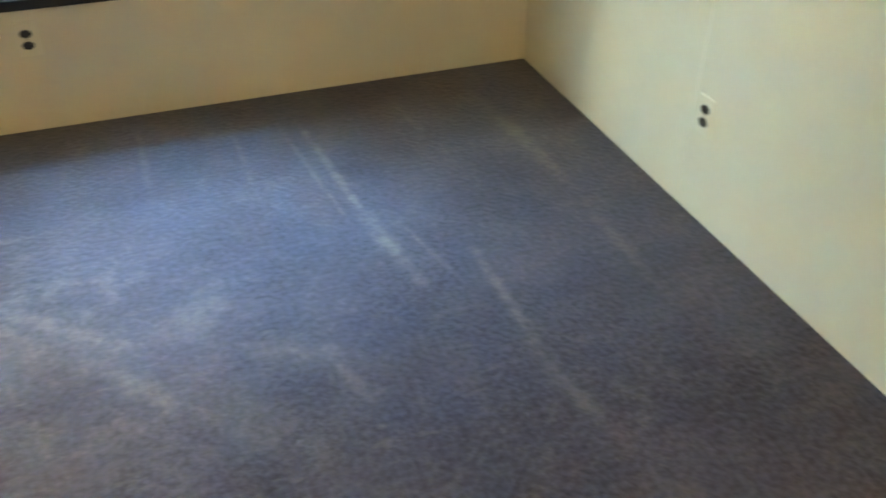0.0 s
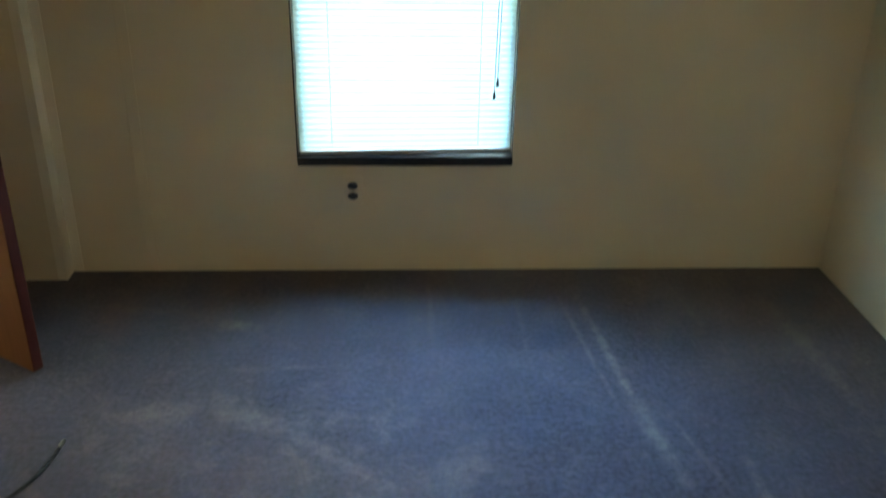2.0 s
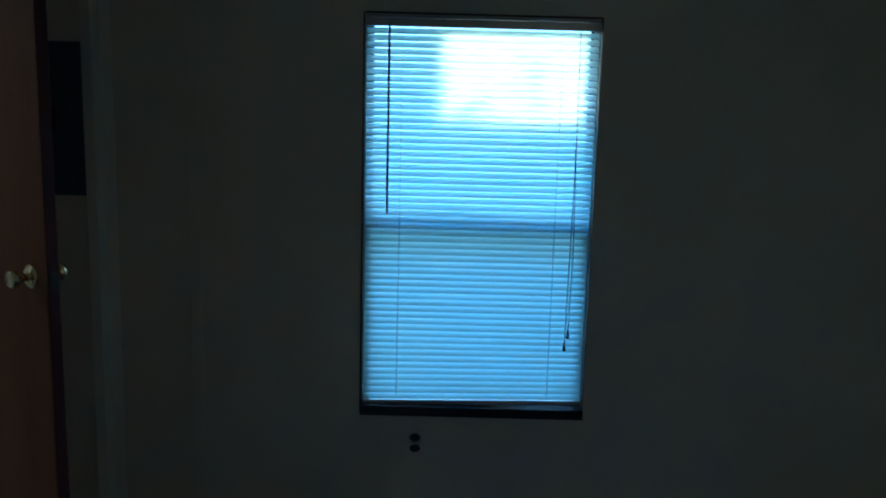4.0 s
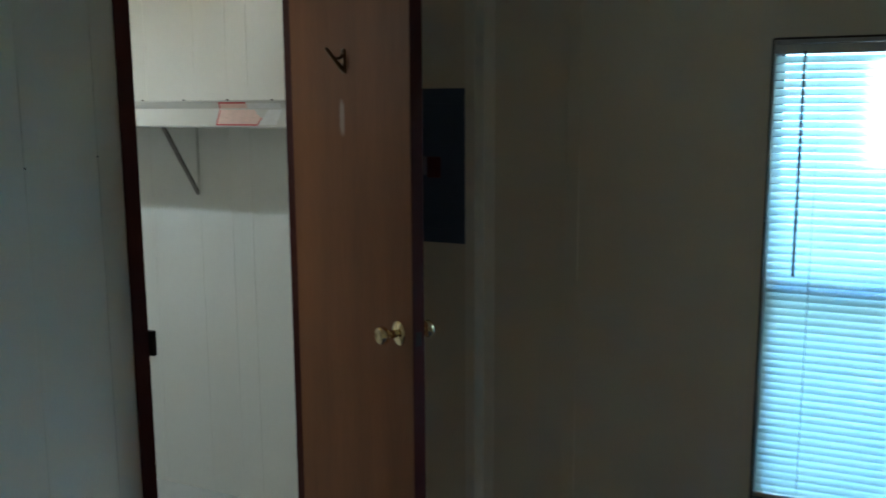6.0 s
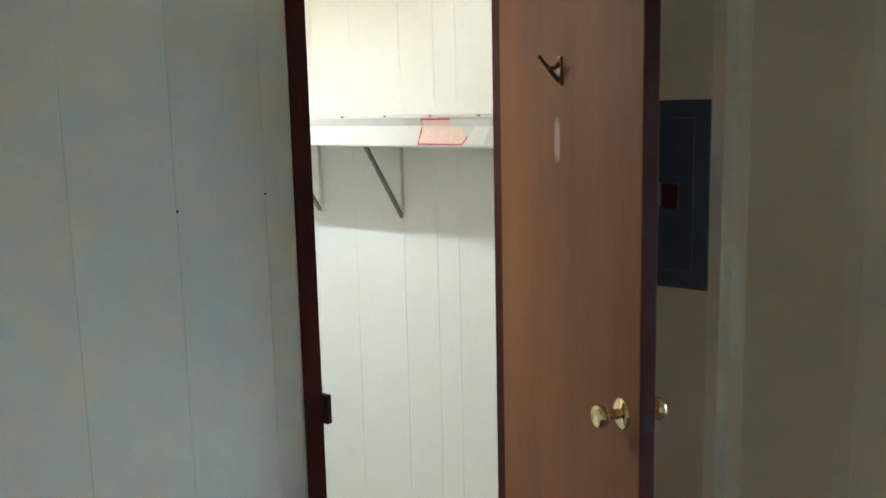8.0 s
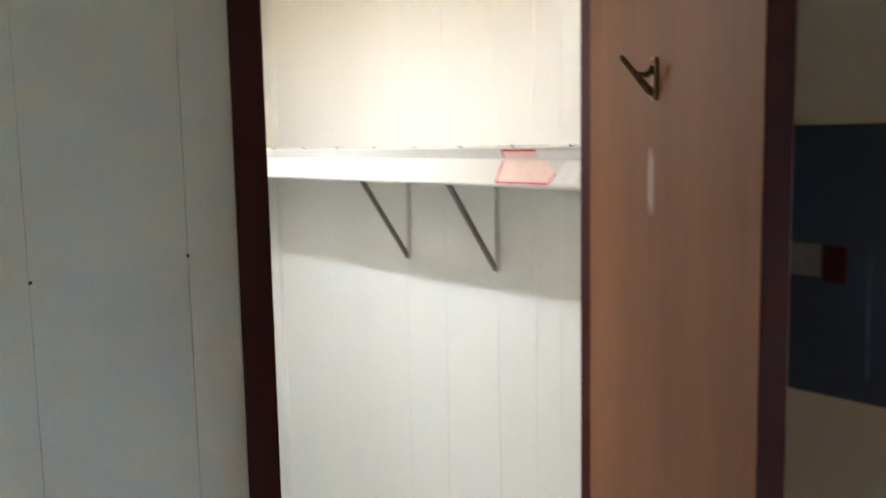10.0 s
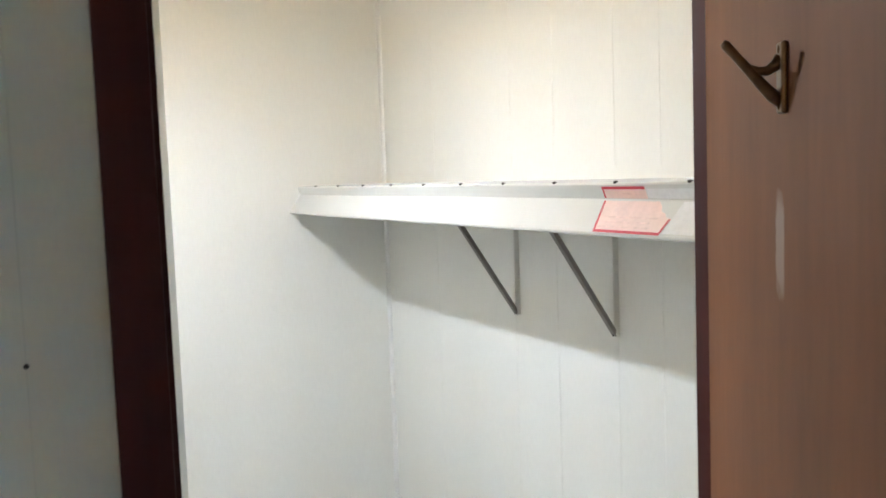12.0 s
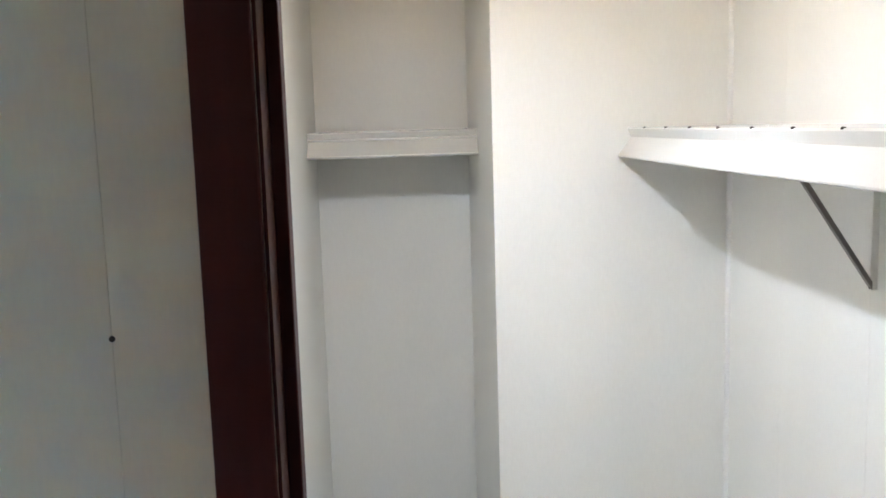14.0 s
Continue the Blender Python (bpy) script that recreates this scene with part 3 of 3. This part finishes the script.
for x in (-1.155, -0.727):
    br = part("bracket", boxes((x - 0.004, x + 0.004, YB - 0.016, YB, 1.245, 1.606)), WHITE_PANEL, shelf, "shelf bracket with a grey steel strut")
    part("strut", extrude([(YB - 0.013, 1.246), (YB - 0.013, 1.264), (-0.078, 1.605), (-0.092, 1.605)], "x", x - 0.007, x + 0.007), GREY_STEEL, br)
    part("screw", lathe([(0.005, 0.0), (0.004, 0.002), (0.001, 0.003)], 10), DARK_IRON, br).matrix_basis = pose(x, YB - 0.014, 1.250, 90, 0, 0)

rshelf = thing("recess_shelf", "white enamelled steel shelf across the closet recess", "shelf", "closet shelves")
part("shelf_board", extrude(shelf_profile(XN, -2.505, -2.475, 0.008), "y", YN0 + 0.001, YN1 - 0.001), WHITE_METAL, rshelf)
part("back_flange", boxes((XN, XN + 0.002, YN0 + 0.001, YN1 - 0.001, ZT + 0.008, ZT + 0.030)), WHITE_PANEL, rshelf, "low white upstand against the wall")
# bright metal beads put in for the highlight lines on bend and lip
for name, x, z in (("bend_highlight", -2.513, 1.591), ("lip_highlight", -2.476, 1.532)):
    part(name, tube([(x, YN0 + 0.001, z), (x, -0.9, z), (x, YN1 - 0.001, z)], 0.0042, 16), HIGHLIGHT_STEEL, rshelf, "bright bead added for the highlight along the shelf edge", True)
for y in (-1.15, -1.02, -0.82, -0.63):
    part("rivet", lathe([(0.0042, 0.0), (0.0038, 0.0016), (0.0015, 0.0024)], 10), DARK_IRON, rshelf, "dark rivet head").location = (-2.512, y, ZT + 0.008)


# torn label stuck round the bend of the fascia
def on_band(x0, x1, z0, z1, lift):
    y0, y1 = (-0.156 - (z - 1.582) / 0.025 * 0.010 - lift for z in (z0, z1))
    return [(x0, y0, z0), (x1, y0, z0), (x1, y1, z1), (x0, y1, z1)]


def slope_y(z):
    return -0.196 + (z - 1.526) / (1.582 - 1.526) * 0.040


def on_slope(x0, x1, x2, x3, z0, z1, lift):
    ys = [slope_y(z) - lift for z in (z0, z1)]
    return [(x0, ys[0], z0), (x1, ys[0], z0), (x2, ys[1], z1), (x3, ys[1], z1)]


def sheet(quads, thick=0.0004):
    bm = bmesh.new()
    for q in quads:
        a = [bm.verts.new(p) for p in q]
        c = [bm.verts.new((p[0], p[1] + thick, p[2])) for p in q]
        n = len(q)
        bm.faces.new(a)
        bm.faces.new(c[::-1])
        for k in range(n):
            bm.faces.new((a[k], c[k], c[(k + 1) % n], a[(k + 1) % n]))
    bmesh.ops.recalc_face_normals(bm, faces=bm.faces[:])
    return bm


tag = thing("shelf_label", "torn pink paper label with red border on the shelf edge", "label")
def slope_sheet(outline, lift):
    return [(x, slope_y(z) - lift, z) for x, z in outline]


part("paper", sheet([slope_sheet([(-0.340, 1.527), (-0.170, 1.527), (-0.160, 1.552), (-0.172, 1.554), (-0.181, 1.561), (-0.190, 1.563), (-0.196, 1.571), (-0.207, 1.579), (-0.352, 1.579)], 0.0010),
                     on_band(-0.352, -0.238, 1.583, 1.604, 0.0010)]), PINK_PAPER, tag)
part("red_border", sheet([on_slope(-0.338, -0.172, -0.171, -0.339, 1.527, 1.5315, 0.0018), on_band(-0.352, -0.238, 1.599, 1.604, 0.0018),
                          on_slope(-0.340, -0.335, -0.347, -0.352, 1.527, 1.579, 0.0018), on_band(-0.352, -0.348, 1.583, 1.604, 0.0018),
                          on_slope(-0.175, -0.170, -0.160, -0.165, 1.527, 1.552, 0.0018)]), RED_INK, tag, "faded red printed border")
bars = [on_slope(-0.330, -0.190 - 0.012 * (k % 2), -0.190 - 0.012 * (k % 2), -0.330, 1.535 + 0.008 * k, 1.538 + 0.008 * k, 0.0018) for k in range(3)]
bars += [on_band(-0.300, -0.246, 1.590, 1.593, 0.0018)]
part("print", sheet(bars), PALE_INK, tag, "lines of small faded print")
part("torn_backing", sheet([on_slope(-0.166, -0.096, -0.096, -0.150, 1.530, 1.579, 0.0008), on_band(-0.236, -0.100, 1.584, 1.600, 0.0007), on_band(-0.215, -0.120, 1.5835, 1.5865, 0.0016)]),
     CLEAR_TAPE, tag, "shiny white torn backing")

# ---- closet ceiling light; its glowing jar is added to warm the upper walls ----
lamp = thing("closet_light", "unseen closet ceiling light with an added warm amber jar", "ceiling light", at=(-1.05, -0.81, HC))
part("canopy", lathe([(0.062, 0.0), (0.062, -0.010), (0.046, -0.016), (0.040, -0.018)], 32), PORCELAIN, lamp, "white porcelain canopy", True)
part("warm_fill_jar", lathe([(0.040, -0.017), (0.044, -0.024), (0.042, -0.186), (0.038, -0.194), (0.031, -0.195), (0.030, -0.188)], 32), WARM_FILL_GLOW, lamp, "unseen amber glow added to warm the upper walls", True)
part("lens", lathe([(0.0300, -0.189), (0.0295, -0.194), (0.0235, -0.1975), (0.0140, -0.1995), (0.0040, -0.2005)], 28), GLOW, lamp, "glowing frosted lens", True)

# unseen fill lamp behind the walker, a guessed source for the room's warm light
rlamp = thing("room_fill_light", "unseen guessed ceiling bowl, added for the room's warm fill light", "ceiling light", at=(2.55, -3.60, HC))
part("canopy", lathe([(0.090, 0.0), (0.090, -0.016), (0.075, -0.030), (0.070, -0.034)], 32), PORCELAIN, rlamp, "", True)
part("fill_bowl", lathe([(0.074, -0.032), (0.120, -0.050), (0.140, -0.078), (0.132, -0.108), (0.098, -0.134), (0.050, -0.148), (0.006, -0.152)], 32), ROOM_FILL_GLOW, rlamp, "glowing bowl added as the room's warm fill", True)

# ---- breaker panel ----
bp_ = thing("breaker_panel", "blue-grey steel breaker panel set in the chase wall", "electrical panel")
part("cover", soften(boxes((0.150, 0.522, YP - 0.010, YP, 1.160, 1.642)), 0.002, 2), PANEL_GREY, bp_)
pd_ = part("panel_door", soften(boxes((0.190, 0.482, YP - 0.0135, YP - 0.010, 1.205, 1.597)), 0.0015, 1), PANEL_GREY, bp_)
part("latch", soften(boxes((0.398, 0.444, YP - 0.020, YP - 0.0135, 1.366, 1.432)), 0.003, 2), RED_PLASTIC, pd_, "dark red latch")
part("sticker", boxes((0.330, 0.393, YP - 0.0142, YP - 0.0135, 1.374, 1.432)), STICKER, pd_, "pale scuffed sticker")
for x in (0.166, 0.506):
    for z in (1.18, 1.622):
        part("screw", lathe([(0.005, 0.0), (0.0045, 0.002), (0.001, 0.003)], 10), PANEL_GREY, bp_).matrix_basis = pose(x, YP - 0.010, z, 90, 0, 0)


# ---- power outlets ----
def outlet(label):
    """A duplex outlet facing -y at its origin."""
    o = thing("power_outlet", label, "power outlet", "power outlets")
    part("cover_plate", soften(boxes((-0.035, 0.035, -0.005, 0.0, -0.057, 0.057)), 0.002, 2), PLATE, o)
    for z in (-0.0195, 0.0195):
        bm = lathe([(0.0165, 0.0), (0.0165, 0.0025), (0.0155, 0.003)], 20)
        bmesh.ops.transform(bm, matrix=pose(0, -0.005, z, 90, 0, 0) @ Matrix.Diagonal((1.12, 0.84, 1.0, 1.0)), verts=bm.verts)
        r = part("receptacle", bm, BROWN_PLASTIC, o, "dark brown receptacle")
        for x in (-0.006, 0.006):
            part("slot", boxes((x - 0.001, x + 0.001, -0.0083, -0.0079, z - 0.001, z + 0.006)), DARK_IRON, r)
    part("screw", lathe([(0.003, 0.0), (0.0028, 0.001), (0.001, 0.0015)], 10), NICKEL, o).matrix_basis = pose(0, -0.005, 0, 90, 0, 0)
    return o


o1 = outlet("duplex outlet with dark brown sockets under the window")
o1.matrix_world = pose(1.592, 0.0, 0.322)
o2 = copy_thing(o1, pose(XE, -1.172, 0.319, 0, 0, -90))
o2["label"] = "duplex outlet with dark brown sockets beside a wall seam"

# nail holes left in the west wall
for y, z in ((-1.119, 1.482), (-1.316, 1.468)):
    nl = tagged(part("nail", lathe([(0.0027, 0.0), (0.0024, 0.0015), (0.001, 0.0022)], 10), DARK_IRON), "small dark nail head in the wall seam", "nail", "wall nails")
    nl.matrix_world = pose(XW - 0.001, y, z, 0, 90, 0)

# ---- coax cable on the carpet ----
cable = thing("coax_cable", "black coax cable with a metal connector lying on carpet", "cable")
run = [(0.09, -1.62, 0.004), (0.30, -1.63, 0.004), (0.52, -1.52, 0.004), (0.68, -1.38, 0.004), (0.769, -1.282, 0.005), (0.824, -1.199, 0.010), (0.855, -1.115, 0.020), (0.862, -1.082, 0.026)]
cu = bpy.data.curves.new("jacket", "CURVE")
cu.dimensions, cu.bevel_depth, cu.bevel_resolution = "3D", 0.0046, 3
spl = cu.splines.new("BEZIER")
spl.bezier_points.add(len(run) - 1)
for q, p in zip(spl.bezier_points, run):
    q.co, q.handle_left_type, q.handle_right_type = p, "AUTO", "AUTO"
cu.materials.append(BLACK_RUBBER)
jacket = new("jacket", cu)
jacket.parent = cable
part("connector", tube([(0.862, -1.083, 0.026), (0.864, -1.076, 0.028), (0.8665, -1.066, 0.030), (0.868, -1.060, 0.0315)], [0.0055, 0.0058, 0.0058, 0.0050], 8), NICKEL, cable, "nickel screw connector")

# ---- window with its blind ----
win = thing("window_1", "single-hung window in a dark bronze frame", "window", kind="structure")
FW = 0.007
part("window_frame", boxes((WX0 + 0.003, WX0 + FW + 0.012, 0.038, 0.11, WZ0, WZ1 - 0.003), (WX1 - FW - 0.012, WX1 - 0.003, 0.038, 0.11, WZ0, WZ1 - 0.003),
                           (WX0 + FW + 0.012, WX1 - FW - 0.012, 0.0, 0.11, WZ1 - 0.012, WZ1 - 0.003)), FRAME_GREY, win, "pale grey aluminium frame")
# black strips drawn in for the shadow gap between wall and frame
part("shadow_gap_strip", boxes((WX0 - 0.002, WX0 + 0.003, -0.003, 0.004, WZ0, WZ1), (WX0 + 0.003, WX1 - 0.003, -0.003, 0.004, WZ1 - 0.003, WZ1 + 0.003), (WX1 - 0.003, WX1 - 0.001, -0.001, 0.004, WZ0, WZ1)), BRONZE, win, "thin black strip standing for the shadow gap round the frame")
part("window_sill", soften(boxes((WX0, WX1, -0.012, 0.11, WZ0 - 0.014, WZ0 + 0.020)), 0.002, 1), BRONZE, win, "dark bronze sill")
ZM = 1.082
for y, z0, z1 in ((0.038, WZ0 + 0.020, ZM + 0.017), (0.056, ZM - 0.017, WZ1 - 0.012)):
    part("sash", boxes((WX0 + FW + 0.012, WX0 + FW + 0.022, y, y + 0.016, z0, z1), (WX1 - FW - 0.022, WX1 - FW - 0.012, y, y + 0.016, z0, z1),
                       (WX0 + FW + 0.022, WX1 - FW - 0.022, y, y + 0.016, z0, z0 + (0.008 if y < 0.05 else 0.034)), (WX0 + FW + 0.022, WX1 - FW - 0.022, y, y + 0.016, z1 - (0.034 if y < 0.05 else 0.024), z1)), BRONZE, win)
    pane = part("pane", boxes((WX0 + FW + 0.020, WX1 - FW - 0.020, y + 0.007, y + 0.010, z0 + 0.006, z1 - 0.022)), GLASS, win)
    pane.visible_shadow = False

part("insect_screen", boxes((WX0 + FW + 0.012, WX1 - FW - 0.012, 0.0800, 0.0804, WZ0 + 0.020, ZM)), SCREEN, win, "fine grey insect screen")

blind = thing("window_blind", "lowered white mini blind, slats tilted nearly shut", "blind")
BX0, BX1 = 1.4035, 2.1615
part("headrail", soften(boxes((BX0, BX1, 0.010, 0.036, 1.722, 1.748)), 0.002, 1), WHITE_METAL, blind)
slat_bm = bmesh.new()
w2, tilt = 0.0125, radians(49)
cols = 5
for side in (0, 1):
    for k in range(cols):
        u = -w2 + 2 * w2 * k / (cols - 1)
        crown = 0.0016 * (1 - (u / w2) ** 2)
        yy = u * math.cos(tilt) - crown * math.sin(tilt)
        zz = u * math.sin(tilt) + crown * math.cos(tilt)
        slat_bm.verts.new(((BX0 + 0.004, BX1 - 0.004)[side], yy, zz))
slat_bm.verts.ensure_lookup_table()
for k in range(cols - 1):
    slat_bm.faces.new((slat_bm.verts[k], slat_bm.verts[k + 1], slat_bm.verts[cols + k + 1], slat_bm.verts[cols + k]))
slat_me = mesh_of("slat", slat_bm, SLAT, True)
NS = 57
for k in range(NS):
    f = k / (NS - 1)
    s = new("slat", slat_me)
    s.parent = blind
    z = 1.708 - f * (1.708 - 0.486)
    s.matrix_basis = pose(0.0, 0.024, z, random.uniform(-2.5, 2.5), 0, 0)
    # the blind hangs a little higher at its east end near the bottom
    s.matrix_basis = Matrix.Translation((1.782, 0, z)) @ Matrix.Rotation(-radians(1.0) * max(0, (f - 0.8) / 0.2), 4, "Y") @ Matrix.Translation((-1.782, 0, -z)) @ s.matrix_basis
br_bm = soften(boxes((BX0 + 0.004 - 1.782, BX1 - 0.004 - 1.782, -0.012, 0.012, -0.007, 0.007)), 0.002, 1)
rail = part("bottom_rail", br_bm, WHITE_METAL, blind)
rail.matrix_basis = pose(1.782, 0.024, 0.467, 0, -1.0, 0)
for x in (1.523, 2.040):
    part("ladder_string", boxes((x - 0.0008, x + 0.0008, 0.0085, 0.0095, 0.485, 1.722)), STRING, blind)
part("wand", tube([(1.482, 0.000, 1.728), (1.4815, -0.006, 1.70), (1.482, -0.008, 1.40), (1.482, -0.006, 1.118)], 0.0042, 6), WAND, blind, "smoky plastic tilt wand")
for x, z in ((2.100, 0.735), (2.090, 0.690)):
    part("pull_cord", tube([(2.093, 0.004, 1.722), (2.096, -0.004, 1.40), (x + 0.004, -0.005, 1.0), (x, -0.006, z)], 0.0013, 6), CORD, blind)
    part("tassel", lathe([(0.002, z + 0.004), (0.0035, z - 0.004), (0.0062, z - 0.022), (0.0058, z - 0.026)], 12), WAND, blind, "small dark cord tassel").location = (x, -0.006, 0)

# ---- outdoors ----
gbm = bmesh.new()
box(gbm, -900, 900, -900, 900, -0.95, -0.9)
shell("ground", gbm, GRASS, "dry grass outside the window", "ground")
# unseen house, added so its corner cuts the sun patch on the blind
house = thing("sun_blocker_house", "unseen pale house added to cut the sun patch's left edge", "house")
corner = 1.65 + 6.0 * math.tan(SUN_AZ)
part("wall", boxes((corner - 9.0, corner, 6.0, 12.0, -0.9, 4.2)), SIDING, house)
part("roof", extrude([(5.6, 4.2), (12.4, 4.2), (9.0, 5.8)], "x", corner - 9.2, corner + 0.02), ROOF, house)
# unseen hedge, added to fade out the sun patch's lower edge
hbm = bmesh.new()
hr = random.Random(7)
for k in range(3200):
    x = hr.uniform(corner - 0.5, corner + 7.0)
    top = 1.43 + 4.6 * math.tan(SUN_EL) / math.cos(SUN_AZ) + 0.12 * noise.noise(Vector((x * 1.7, 0, 3.1)))
    z = -0.9 + (top + 0.9) * (1 - hr.random() ** 1.6)
    c = Vector((x, 4.6 + hr.uniform(-0.35, 0.35), z))
    d = Vector((hr.uniform(-1, 1), hr.uniform(-1, 1), hr.uniform(-1, 1))).normalized()
    e = d.orthogonal().normalized()
    r = hr.uniform(0.05, 0.09)
    hbm.faces.new([hbm.verts.new(c + r * d), hbm.verts.new(c + 0.55 * r * e), hbm.verts.new(c - r * d), hbm.verts.new(c - 0.55 * r * e)])
top0 = 1.33 + 4.6 * math.tan(SUN_EL) / math.cos(SUN_AZ)
box(hbm, corner - 0.5, corner + 7.0, 4.35, 4.85, -0.9, top0)
tagged(part("hedge", hbm, LEAF), "unseen tall hedge added to shade the window below the sun patch", "hedge", kind="stuff")
